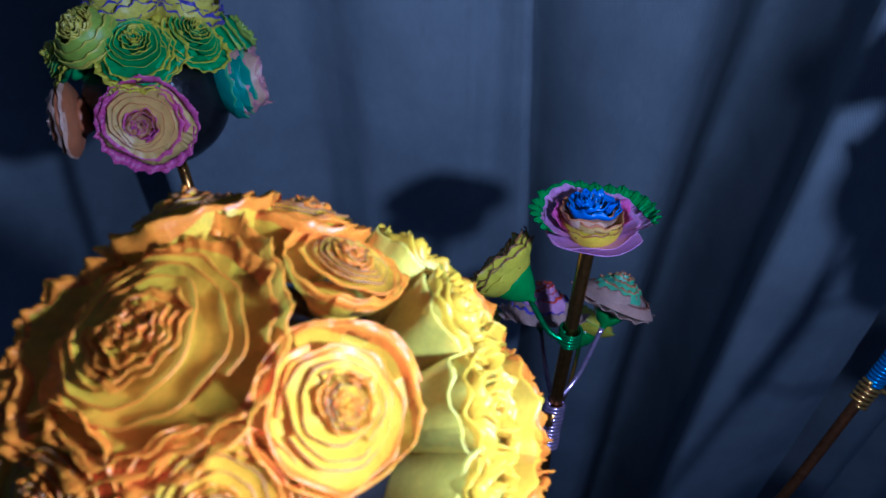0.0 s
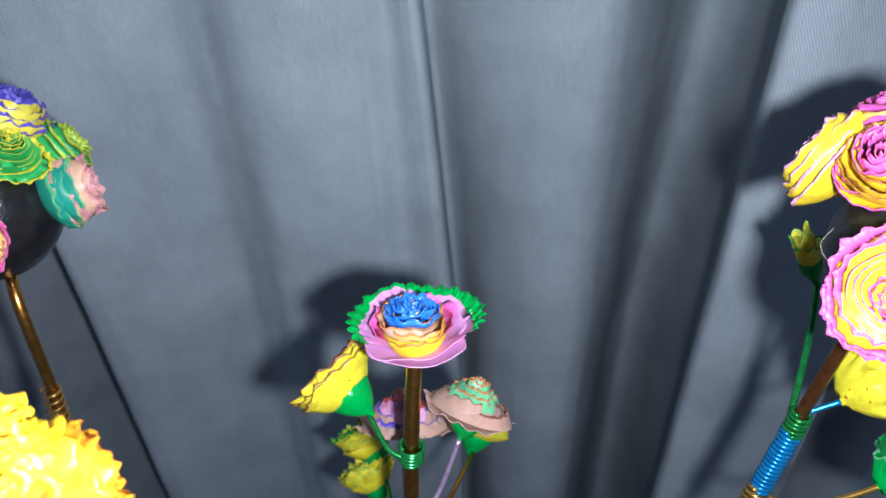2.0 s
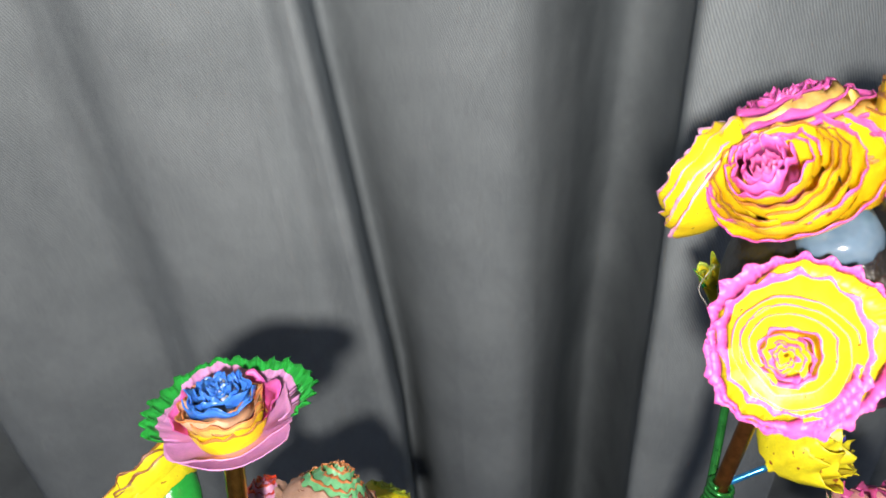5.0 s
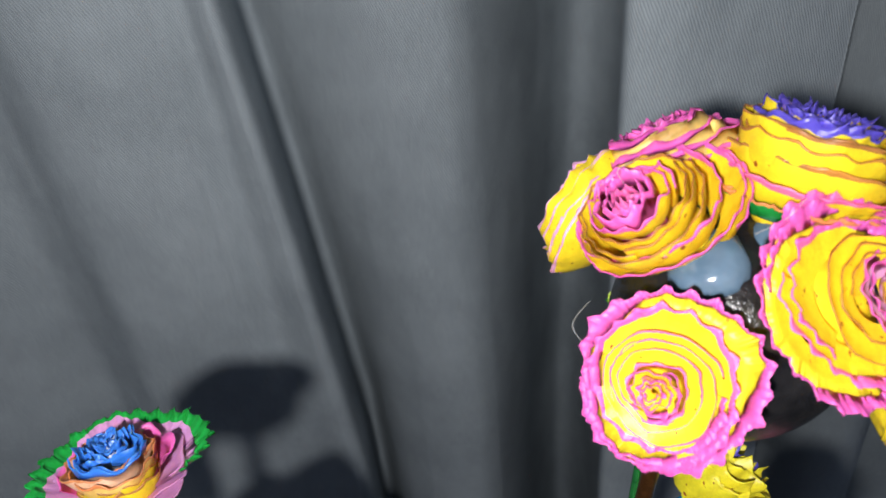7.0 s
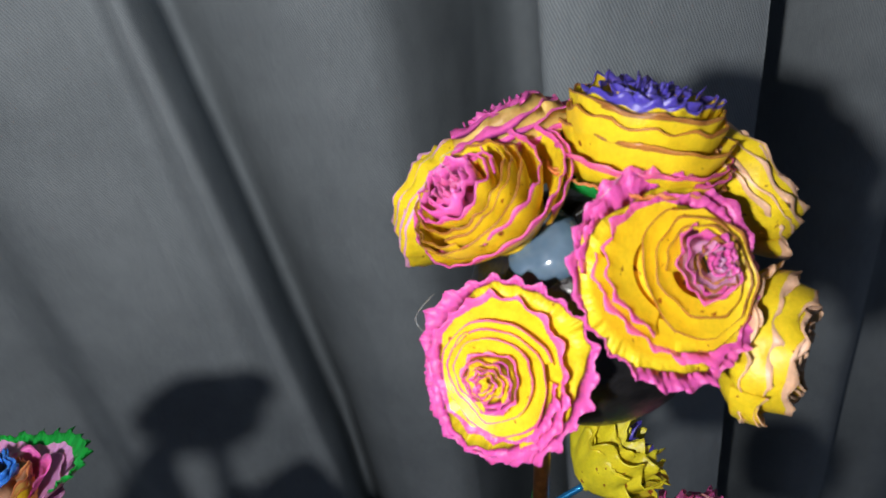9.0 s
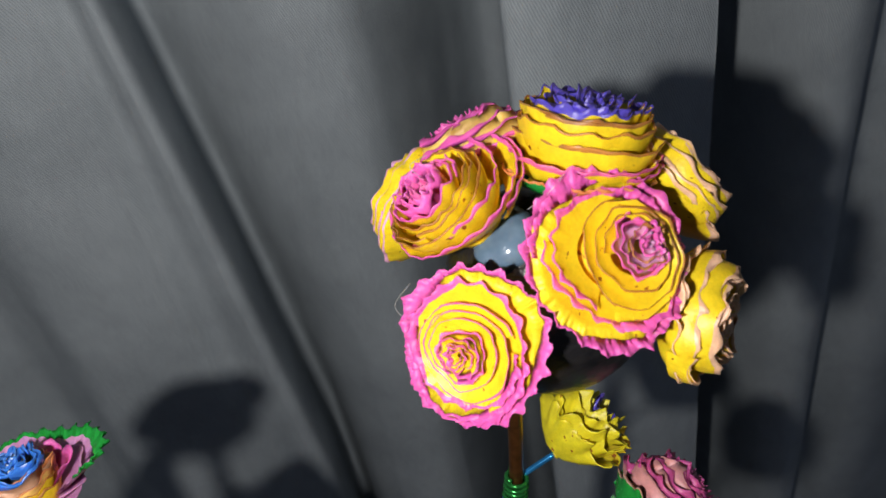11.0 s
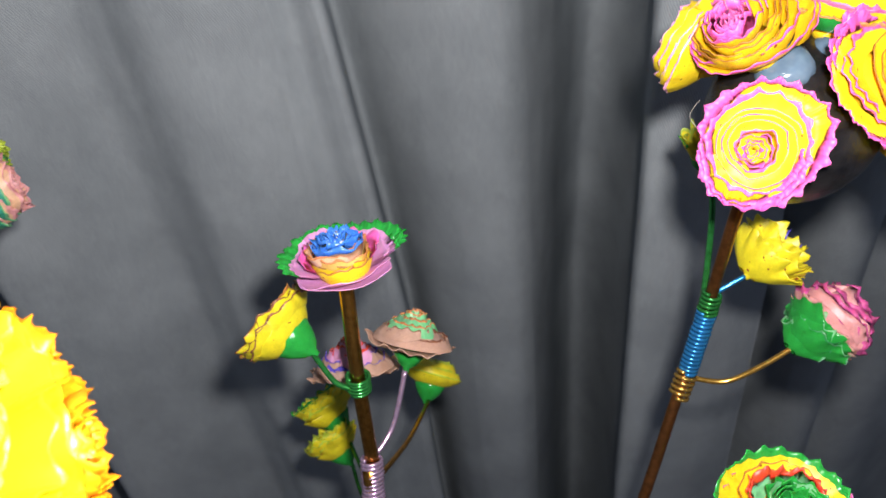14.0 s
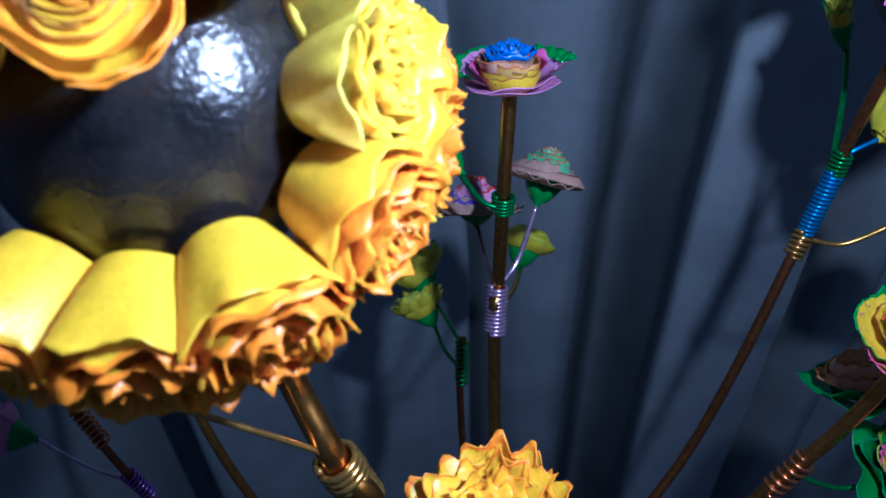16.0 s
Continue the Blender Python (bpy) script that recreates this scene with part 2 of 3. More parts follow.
def petal_layer(rt, zt, rb, zb, face, rim, rim_w, teeth, amp, seed, turns=1.06, shrink=0.95, rise=0.0, start=0.0, bulge=0.08, thick=0.00026):
    """A strip of shaving rolled into a spiral cup: foot radius rb at zb, scalloped lip radius rt at zt, lip band of its own colour."""
    rnd = random.Random(seed)
    pleated = rim_w >= 0.2 and teeth >= 15
    n = max(44, int(teeth * (14 if pleated else 7) * turns))
    ph = [rnd.uniform(0, 6.28) for _ in range(5)]
    length = math.hypot(rt - rb, zt - zb)
    us = [0.0, 0.35, 0.7, 1 - rim_w, 1 - 0.5 * rim_w, 1.0]
    lean = Vector((rt - rb, zt - zb)).normalized()
    out = Vector((lean.y, -lean.x))
    verts, faces, which = [], [], []
    rows = [(u, 0) for u in us] + [(u, 1) for u in reversed(us)]
    w = len(rows)
    off = Vector((rnd.uniform(-0.07, 0.07), rnd.uniform(-0.07, 0.07))) * rt
    gain = [rnd.uniform(0.35, 1.35) for _ in range(int(teeth * turns) + 6)]
    for i in range(n + 1):
        f = i / n
        a = start + 2 * math.pi * turns * f
        size = (1 + (shrink - 1) * f) * (1 + 0.030 * math.sin(2 * a + ph[4]) + 0.022 * math.sin(3 * a + ph[1]))
        band = rim_w * max(0.3, 0.85 + 0.4 * math.sin(2 * a + ph[3]) + 0.3 * math.sin(5 * a + ph[2]))
        phase = teeth * (a - start) * (1 + 0.015 * math.sin(2 * a + ph[0])) + ph[0]
        tooth = amp * ((1 - abs(math.sin(phase / 2))) * 1.6 * gain[int(phase / 6.2832 + 0.5) % len(gain)] - 0.5 + 0.45 * math.sin(3 * a + ph[2]) + 0.4 * math.sin(5 * a + ph[4])) + rnd.uniform(-0.22, 0.22) * amp
        curl = amp * (0.55 * math.sin(phase + ph[3]) + rnd.uniform(-0.15, 0.15))
        if pleated:
            curl += amp * 0.30 * math.sin(phase * 3 + ph[1]) * (0.6 + 0.4 * math.sin(a + ph[2]))
        sway = amp * 0.6 * math.sin(2 * a + ph[1]) + amp * 0.3 * math.sin(5 * a + ph[3])
        for u, inner in rows:
            if 1 - rim_w - 1e-6 <= u < 1:
                u = 1 - min(band, 0.6) * (1 - u) / rim_w
            q = Vector((rb, zb)) + lean * (u * length) + out * (bulge * length * math.sin(math.pi * u))
            q += lean * (tooth * u ** 4) + out * (curl * u ** 6 + sway * u * u)
            q -= out * (thick if inner else 0.0)
            r = max(q.x * size, 0.00012)
            verts.append((r * math.cos(a) + off.x, r * math.sin(a) + off.y, q.y + rise * f))
    for i in range(n):
        for k in range(w - 1):
            faces.append((i * w + k, i * w + k + 1, (i + 1) * w + k + 1, (i + 1) * w + k))
            which.append(1 if rows[k][0] >= 1 - rim_w - 1e-6 and rows[k + 1][0] >= 1 - rim_w - 1e-6 else 0)
    return mesh_of("petal_layer", verts, faces, [face, rim], which)


def cup_mesh(name, profile, mat, sides=24, wob=0.04, seed=1):
    """A turned form from (radius, height) pairs."""
    rnd = random.Random(seed)
    verts, faces = [], []
    for r, z in profile:
        for k in range(sides):
            a = 2 * math.pi * k / sides
            rr = r * (1 + rnd.uniform(-wob, wob))
            verts.append((rr * math.cos(a), rr * math.sin(a), z))
    for i in range(len(profile) - 1):
        for k in range(sides):
            j = (k + 1) % sides
            faces.append((i * sides + k, i * sides + j, (i + 1) * sides + j, (i + 1) * sides + k))
    faces.append(tuple(range(sides))[::-1])
    faces.append(tuple(range((len(profile) - 1) * sides, len(profile) * sides)))
    return mesh_of(name, verts, faces, [mat])


SEED = [10]


def next_seed():
    SEED[0] += 7
    return SEED[0]


def add_layer(ob, m, R, spec, seed):
    """One layer: lip radius and height, foot radius and height in R; face, lip colour, lip share, teeth; then wave, turns, shrink, rise, start."""
    rt, zt, rb, zb, face, rim, rw, teeth, *more = spec
    amp, turns, shrink, rise, start, bulge = (list(more) + [0.035, 1.06, 0.95, 0.0, seed * 1.7, 0.08][len(more):])
    part("petal_layer", petal_layer(rt * R, zt * R, rb * R, zb * R, face, rim, rw, teeth, amp * R, seed, turns, shrink, rise * R, start, bulge), ob, m)


def rosette(parent, at, axis, R, layers, label, core=YELLOW, core_r=0.45, name="rosette", spin=None, foot=0.25, drift=(0, 0, 0)):
    """A flower of nested layers. Each layer: lip radius, lip height, foot radius, foot height (all in R), face, lip colour, lip share, teeth."""
    sd = next_seed()
    m = facing(at, axis, sd * 0.7 if spin is None else spin)
    c = core_r * R
    me = cup_mesh(name, [(c * 0.75, -foot * R), (c, -0.3 * foot * R), (c, 0.02 * R), (c * 0.5, 0.08 * R)], core, 18, 0.05, sd)
    ob = part(name, me, parent, m, label)
    for i, (rt, zt, rb, zb, face, rim, rw, teeth, *more) in enumerate(layers):
        slip = m.to_3x3().transposed() @ Vector(drift) * R * (1 - rt)
        add_layer(ob, m @ Matrix.Translation((slip.x, slip.y, 0)), R, (rt, zt, rb, zb, face, rim, rw, teeth, *more), sd + i)
    return ob


def rose_layers(face, rim, rw=0.2, heart=None, line=None, high=0.5, lip=0.20, teeth=20):
    """An open rose: one wide spiral outside, tighter and steeper spirals within, a crumpled heart."""
    heart, line = heart or face, line or UMBER
    d = high - lip
    return [(1.0, lip, 0.56, 0.04, face, rim, rw * 1.3, teeth, 0.046, 1.3, 0.92, 0.10 * d),
            (0.82, lip + 0.14 * d, 0.46, lip - 0.08, face, rim, rw * 1.0, teeth - 5, 0.04, 1.2, 0.86, 0.12 * d),
            (0.64, lip + 0.36 * d, 0.36, lip + 0.05 * d, face, line, 0.06, 9, 0.020, 1.5, 0.80, 0.16 * d),
            (0.50, lip + 0.54 * d, 0.28, lip + 0.24 * d, face, line, 0.08, 8, 0.020, 1.5, 0.74, 0.16 * d),
            (0.36, lip + 0.74 * d, 0.18, lip + 0.40 * d, heart, rim, 0.3, 9, 0.035, 1.6, 0.66, 0.1 * d),
            (0.26, lip + 0.88 * d, 0.12, lip + 0.45 * d, heart, line, 0.15, 8, 0.035, 1.5, 0.6, 0.05 * d),
            (0.17, high, 0.06, lip + 0.5 * d, heart, rim, 0.4, 7, 0.04, 1.9, 0.35, 0.05 * d)]


def dome_layers(face, line, n=4, top=None, top_line=None, high=0.95, teeth=14, rw=0.07, wide=1.0, narrow=0.55, wave=0.035):
    """A high bloom: smooth stacked skirts with thin wavy lips, and a crumpled crown where top is given."""
    out, prev = [], None
    for i in range(n):
        f = i / max(n - 1, 1)
        rt = wide * (1.0 - (1 - narrow) * f ** 1.5)
        zt = 0.42 * high + 0.58 * high * f
        rb, zb = (0.52 * wide, -0.05 * high) if prev is None else (prev[0] * 0.90, prev[1] - 0.14 * high)
        out.append((rt, zt, rb, zb, face, line, rw * (1.0 if prev is None else 1.6), max(9, int(teeth * (1 - 0.3 * f))), wave, 1.15, 0.97, 0.03))
        prev = (rt, zt)
    if top is not None:
        tl = top_line or top
        out += [(narrow * wide * 0.95, high * 1.04, narrow * 0.6, high * 0.5, top, tl, 0.4, 12, 0.05, 1.5, 0.8, 0.04),
                (narrow * wide * 0.68, high * 1.10, narrow * 0.4, high * 0.5, top, tl, 0.35, 9, 0.05, 1.7, 0.6, 0.03),
                (narrow * wide * 0.35, high * 1.14, narrow * 0.2, high * 0.5, top, tl, 0.35, 7, 0.05, 1.6, 0.4, 0.0)]
    else:
        k = narrow * wide
        out += [(k * 0.86, high * 1.02, k * 0.72, high * 0.6, face, line, rw * 1.5, 10, 0.05, 1.3, 0.9, 0.0), (k * 0.66, high * 1.03, k * 0.5, high * 0.65, face, line, rw * 1.5, 9, 0.05, 1.5, 0.75, 0.0),
                (k * 0.44, high * 1.03, k * 0.3, high * 0.7, face, line, rw * 1.5, 8, 0.04, 1.7, 0.6, 0.0), (k * 0.2, high * 1.02, k * 0.1, high * 0.7, face, line, rw * 1.5, 7, 0.04, 1.6, 0.4, 0.0)]
    return out


def hat_layers(face, line, top, top_line, bands=2, high=0.95, wave=0.035):
    """A bloom like a stacked hat: wide foot, walls that lean in, thin wavy lips, a crumpled top."""
    out = [(1.06, -0.02, 0.32, -0.12, face, face, 0.05, 15, 0.09, 1.03, 0.99)]
    n = bands + 2
    for i in range(n):
        f = i / n
        foot = 1.0 - 0.60 * f
        crown = i >= bands
        out.append((foot - 0.22, high * (0.32 + 0.60 * f), foot, high * 0.60 * f, top if crown else face, top_line if crown else line, 0.15, max(10, 15 - i), wave, 1.15, 0.97, 0.02, i * 2.1, 0.02))
    out += [(0.26, high * 0.92, 0.30, high * 0.5, top, top_line, 0.12, 8, 0.04, 1.4, 0.7), (0.14, high * 0.98, 0.14, high * 0.6, top, top_line, 0.15, 7, 0.04, 1.4, 0.5)]
    return out


def flared_layers(face, line, top_line, high=0.6, wave=0.1):
    """A bloom that flares from a flat closed foot to a torn lip."""
    return [(0.80, high * 0.45, 0.40, -0.18, face, face, 0.1, 10, wave * 0.5, 1.02, 1.0), (0.93, high * 0.78, 0.64, high * 0.2, face, line, 0.13, 13, wave * 0.7, 1.06, 0.98),
            (1.0, high * 1.1, 0.82, high * 0.55, face, line, 0.14, 13, wave, 1.1, 0.97), (0.92, high * 1.22, 0.76, high * 0.75, face, top_line, 0.10, 12, wave, 1.2, 0.93), (0.76, high * 1.24, 0.62, high * 0.8, face, top_line, 0.10, 11, wave * 0.9, 1.3, 0.88),
            (0.60, high * 1.24, 0.46, high * 0.8, face, top_line, 0.10, 10, wave * 0.8, 1.4, 0.8), (0.42, high * 1.22, 0.28, high * 0.8, face, top_line, 0.12, 9, wave * 0.7, 1.5, 0.65), (0.22, high * 1.2, 0.1, high * 0.8, face, top_line, 0.15, 7, wave * 0.6, 1.5, 0.5)]


def barrel_layers(face, line, high=1.3):
    """A narrow bloom with plain tall sides and curled tips."""
    return [(1.00, high * 0.80, 0.58, -0.2, face, face, 0.1, 9, 0.09, 1.05, 0.98, 0.0, 0.3, 0.03), (0.93, high * 0.92, 0.56, 0.0, face, line, 0.16, 10, 0.09, 1.2, 0.92, 0.0, 1.3, 0.03),
            (0.76, high, 0.5, 0.3, face, line, 0.3, 9, 0.09, 1.3, 0.8), (0.54, high * 1.03, 0.35, 0.5, face, line, 0.35, 8, 0.08, 1.5, 0.65), (0.28, high * 1.03, 0.15, 0.6, face, line, 0.4, 7, 0.07, 1.4, 0.5)]


def calyx_bud(parent, foot, axis, R, layers, label, green=GREEN, length=1.2):
    """A side flower on a swelling green calyx; foot is where its wire enters."""
    sd = next_seed()
    m = facing(foot, axis, sd)
    h = length * R
    prof = [(0.0011, 0), (0.0014, 0.12 * h), (0.22 * R, 0.22 * h), (0.38 * R, 0.46 * h), (0.52 * R, 0.78 * h), (0.46 * R, 1.0 * h), (0.2 * R, 1.02 * h)]
    ob = part("side_flower", cup_mesh("calyx", prof, green, 20, 0.05, sd), parent, m, label)
    mm = m @ Matrix.Translation((0, 0, 0.86 * h))
    for i, (rt, zt, rb, zb, face, rim, rw, teeth, *more) in enumerate(layers):
        add_layer(ob, mm, R, (rt, zt, rb, zb, face, rim, rw, teeth, *more), sd + i)
    return ob


def hanging_sheet(name, plan, zs, mat, thick, drift):
    """A hanging cloth with two sides: plan points (x, y) drawn up through the heights zs; drift moves a point of the plan at each height."""
    nx, nz = len(plan), len(zs)
    front, rear = [], []
    for i, (x, y) in enumerate(plan):
        a, b = plan[max(i - 1, 0)], plan[min(i + 1, nx - 1)]
        d = math.hypot(b[0] - a[0], b[1] - a[1])
        n = ((b[1] - a[1]) / d, -(b[0] - a[0]) / d)
        for z in zs:
            px, py = drift(x, y, z)
            front.append((px, py, z))
            rear.append((px - n[0] * thick, py - n[1] * thick, z))
    off, faces = nx * nz, []
    for i in range(nx - 1):
        for j in range(nz - 1):
            a = i * nz + j
            faces.append((a, a + nz, a + nz + 1, a + 1))
            faces.append((off + a, off + a + 1, off + a + nz + 1, off + a + nz))
    for i in range(nx - 1):
        for j in (0, nz - 1):
            a = i * nz + j
            faces.append((a, a + nz, off + a + nz, off + a))
    for j in range(nz - 1):
        for i in (0, nx - 1):
            a = i * nz + j
            faces.append((a, a + 1, off + a + 1, off + a))
    me = mesh_of(name, front + rear, faces, [mat])
    run = [0.0]
    for i in range(1, nx):
        run.append(run[-1] + math.hypot(plan[i][0] - plan[i - 1][0], plan[i][1] - plan[i - 1][1]))
    weave = np.array([(u, z) for u in run for z in zs] * 2, dtype=np.float32)
    corner = np.empty(len(me.loops), dtype=np.int32)
    me.loops.foreach_get("vertex_index", corner)
    me.uv_layers.new(name="weave").data.foreach_set("uv", weave[corner].ravel())
    return me


def box_mesh(name, lo, hi, mat):
    (a, b, c), (d, e, f) = lo, hi
    v = [(a, b, c), (d, b, c), (d, e, c), (a, e, c), (a, b, f), (d, b, f), (d, e, f), (a, e, f)]
    q = [(0, 3, 2, 1), (4, 5, 6, 7), (0, 1, 5, 4), (1, 2, 6, 5), (2, 3, 7, 6), (3, 0, 4, 7)]
    return mesh_of(name, v, q, [mat], smooth=False)


# ---- room shell: added, unseen; pale blue walls and ceiling bounce fill light ----
structure("floor", box_mesh("floor", (-1.3, -1.5, -0.6), (1.3, 0.78, -0.5), BOARD), "plain grey floor of the unseen room", "floor")
structure("ceiling", box_mesh("ceiling", (-1.3, -1.5, 2.2), (1.3, 0.78, 2.3), BOUNCE_WALL), "plain unseen ceiling, pale blue to bounce light", "ceiling")
structure("wall_north", box_mesh("wall_north", (-1.3, 0.78, -0.6), (1.3, 0.88, 2.3), BOUNCE_WALL), "plain unseen pale blue wall behind the curtain", "wall")
structure("wall_south", box_mesh("wall_south", (-1.3, -1.6, -0.6), (1.3, -1.5, 2.3), BOUNCE_WALL), "plain unseen wall, pale blue to bounce light", "wall")
structure("wall_west", box_mesh("wall_west", (-1.4, -1.6, -0.6), (-1.3, 0.88, 2.3), BOUNCE_WALL), "plain unseen wall, pale blue to bounce light", "wall")
structure("wall_east", box_mesh("wall_east", (1.3, -1.6, -0.6), (1.4, 0.88, 2.3), BOUNCE_WALL), "plain unseen wall, pale blue to bounce light", "wall")

# ---- curtains ----
FOLDS_A = [(-1.25, .45), (-.9, .41), (-.6, .45), (-.42, .41), (-.34, .470), (-.295, .53), (-.256, .565), (-.230, .545), (-.214, .47), (-.203, .413), (-.185, .402), (-.155, .410), (-.125, .419), (-.095, .434), (-.074, .428), (-.05, .414), (-.02, .412), (.010, .414), (.020, .414), (.033, .4185),
           (.046, .411), (.0525, .4085), (.0575, .4135), (.0590, .430), (.0582, .450), (.0565, .467), (.0575, .476), (.062, .478), (.069, .471), (.079, .457), (.091, .443), (.106, .429), (.127, .415), (.148, .409), (.164, .414),
           (.181, .432), (.200, .460), (.220, .494), (.238, .520), (.254, .533), (.267, .526), (.272, .500), (.265, .455), (.248, .41), (.236, .378), (.2262, .358), (.2275, .345), (.25, .341), (.30, .350), (.335, .361)]
FOLDS_B = [(.27, .520), (.32, .525), (.36, .515), (.39, .485), (.415, .435), (.44, .408), (.465, .412), (.50, .445), (.55, .43), (.7, .46), (.9, .42), (1.25, .45)]


def drape(x, y, z):
    """Folds deepen towards the floor and waver a little."""
    far = 1 + 1.1 * (0.66 - z)
    y = 0.42 + (y - 0.42) * (max(0.8, min(far, 1.4)) if y > 0.42 else 1.0)
    y += 0.004 * noise.noise((x * 9, z * 2.2, 3.1)) + 0.0014 * noise.noise((x * 34, z * 11, 7.7)) + 0.0006 * noise.noise((x * 90, z * 30, 1.7))
    x += 0.004 * noise.noise((x * 5, z * 2.5, 9.3)) - 0.07 * max(-0.22, min(0.2, z - 0.6)) * math.exp(-((x - 0.062) / 0.024) ** 2)
    return x, y


def plan_curve(points, step):
    return [(q.x, q.y) for q in smooth_path([(x, y, 0) for x, y in points], step)]


ROWS_Z = [-0.496 + 2.1 * i / 170 for i in range(171)]
for pts, step in ((FOLDS_A, 18), (FOLDS_B, 18)):
    ob = new("curtain", hanging_sheet("curtain", plan_curve(pts, step), ROWS_Z, CURTAIN, 0.0012, drape))
    WHERE[ob] = Matrix()
    tagged(ob, "grey twill curtain hanging in soft vertical folds", "curtain", "curtain panels")

# ---- the bunch of flower stems ----
GATHER = Vector((0.035, 0.075, 0.33))


def foot_of(dx, dy):
    return Vector((0.035 + dx, 0.065 + dy, -0.5))


def stem_down(parent, points, r, mat, spread, label=""):
    foot = foot_of(*spread)
    mid = Vector((GATHER.x + spread[0] * 0.8, GATHER.y + spread[1] * 0.8, GATHER.z))
    return rod("stem", parent, [*points, mid, foot], r, mat, label, 8, 14)


# pink and yellow ball flower
CENTRE = Vector((0.1860, 0.1640, 0.7120))
BR = 0.025
pink = thing("ball_flower", foot_of(0.012, 0.004), "black gloss ball of yellow roses edged pink on copper stem", "craft flower", "craft flowers on stems")
part("ball", ball_mesh(BR), pink, Matrix.Translation(CENTRE), "black gloss painted ball")
PK_TOP, PK_GREEN, PK_BLUE, PK_GOLD = (0.1745, 0.1640, 0.6815), (0.1708, 0.1650, 0.6408), (0.1633, 0.1585, 0.6138), (0.1572, 0.1532, 0.6060)
stem_down(pink, [CENTRE - Vector((0.009, 0.0, 0.022)), PK_TOP, PK_GREEN, PK_BLUE, PK_GOLD, (0.128, 0.130, 0.53)], 0.0021, COPPER, (0.012, 0.004), "dark copper tube stem")
part("neck", cup_mesh("neck", [(0.0019, -0.0075), (0.0030, -0.0050), (0.0065, 0.0), (0.0110, 0.0040), (0.0110, 0.0050)], BLACK, 24, 0.04, 5), pink, facing((0.1770, 0.1640, 0.6885), (0.30, 0.0, 0.95)), "black glue at the neck of the stem")
coil(pink, (0.1716, 0.1652, 0.6450), (0.1698, 0.1638, 0.6370), 0.0031, 0.0007, 5, GREENWIRE, "shiny green wire winding")
coil(pink, (0.1698, 0.1638, 0.6370), (0.1625, 0.1578, 0.6140), 0.0030, 0.0008, 15, BLUEWIRE, "shiny blue wire winding")
coil(pink, (0.1625, 0.1578, 0.6140), (0.1580, 0.1540, 0.6055), 0.0034, 0.0008, 5, GOLD, "shiny gold wire winding")


def on_ball(c, r, axis):
    return c + Vector(axis).normalized() * r


def add(parent, c, r, axis, R, layers, label, **kw):
    return rosette(parent, on_ball(c, r, axis), axis, R, layers, label, **kw)


PKROSE = rose_layers(YELLOW, PINK, 0.27, YELLOW, MAGENTA, 0.46, teeth=22)
PKROSE2 = rose_layers(YELLOW, PINK, 0.25, ROSE, UMBER, 0.50, teeth=22)
rosette(pink, (0.1645, 0.1440, 0.7195), (-0.54, -0.72, 0.43), 0.0174, PKROSE, "yellow rose with bright pink ruffled edges", drift=(-0.06, 0, -0.10))
rosette(pink, (0.1925, 0.1420, 0.7330), (0.26, -0.71, 0.66), 0.0184, PKROSE2, "yellow rose with bright pink ruffled edges", drift=(0.34, 0, 0.05))
add(pink, CENTRE, 0.0300, (-0.52, -0.06, 0.86), 0.0160,
    [(1.0, 0.34, 0.60, 0.0, YELLOW, PINK, 0.15, 19, 0.035, 1.5, 0.92, 0.1), (0.90, 0.52, 0.62, 0.05, YELLOW, PINK, 0.12, 17, 0.035, 1.4, 0.9, 0.1), (0.80, 0.66, 0.60, 0.25, YELLOW, UMBER, 0.05, 13, 0.03, 1.3, 0.9, 0.05),
     (0.68, 0.76, 0.5, 0.35, YELLOW, UMBER, 0.06, 12, 0.03, 1.4, 0.85, 0.04), (0.54, 0.82, 0.36, 0.45, YELLOW, PINK, 0.15, 11, 0.05, 1.5, 0.8, 0.03), (0.40, 0.90, 0.3, 0.2, PINK, PINK, 0.3, 10, 0.05, 1.9, 0.5, 0.0), (0.2, 0.9, 0.1, 0.2, PINK, MAGENTA, 0.3, 8, 0.05, 1.6, 0.4, 0.0)],
    "yellow rose with a crumpled pink heart on clear glue", drift=(-0.30, 0, -0.05))
rosette(pink, CENTRE + Vector((0.0084, -0.0006, 0.0267)), (0.28, 0.16, 0.93), 0.0170,
    [(1.0, 0.22, 0.62, -0.05, GREEN, RUST, 0.25, 19), (1.0, 0.36, 0.64, 0.0, YELLOW, MAGENTA, 0.12, 19, 0.03, 1.7, 0.93, 0.12), (0.92, 0.62, 0.62, 0.1, YELLOW, UMBER, 0.06, 12, 0.035, 1.3, 0.95, 0.06),
     (0.86, 0.82, 0.62, 0.3, YELLOW, UMBER, 0.06, 12, 0.035, 1.2, 0.95, 0.04), (0.80, 0.96, 0.60, 0.45, YELLOW, UMBER, 0.07, 12, 0.035, 1.2, 0.95), (0.72, 1.04, 0.54, 0.5, YELLOW, VIOLET, 0.12, 12, 0.06, 1.3, 0.85), (0.58, 1.06, 0.42, 0.7, YELLOW, VIOLET, 0.25, 11, 0.07, 1.5, 0.75), (0.42, 1.08, 0.25, 0.75, YELLOW, VIOLET, 0.25, 10, 0.07, 1.6, 0.6), (0.22, 1.08, 0.1, 0.8, YELLOW, VIOLET, 0.3, 8, 0.05, 1.8, 0.4)],
    "tall yellow bloom with a violet blue crown")
rosette(pink, (0.1666, 0.1783, 0.7297), (-0.65, 0.68, 0.36), 0.0160, dome_layers(YELLOW, ROSE, 4, high=0.8, rw=0.05, narrow=0.7), "yellow bloom with peach ruffled edges")
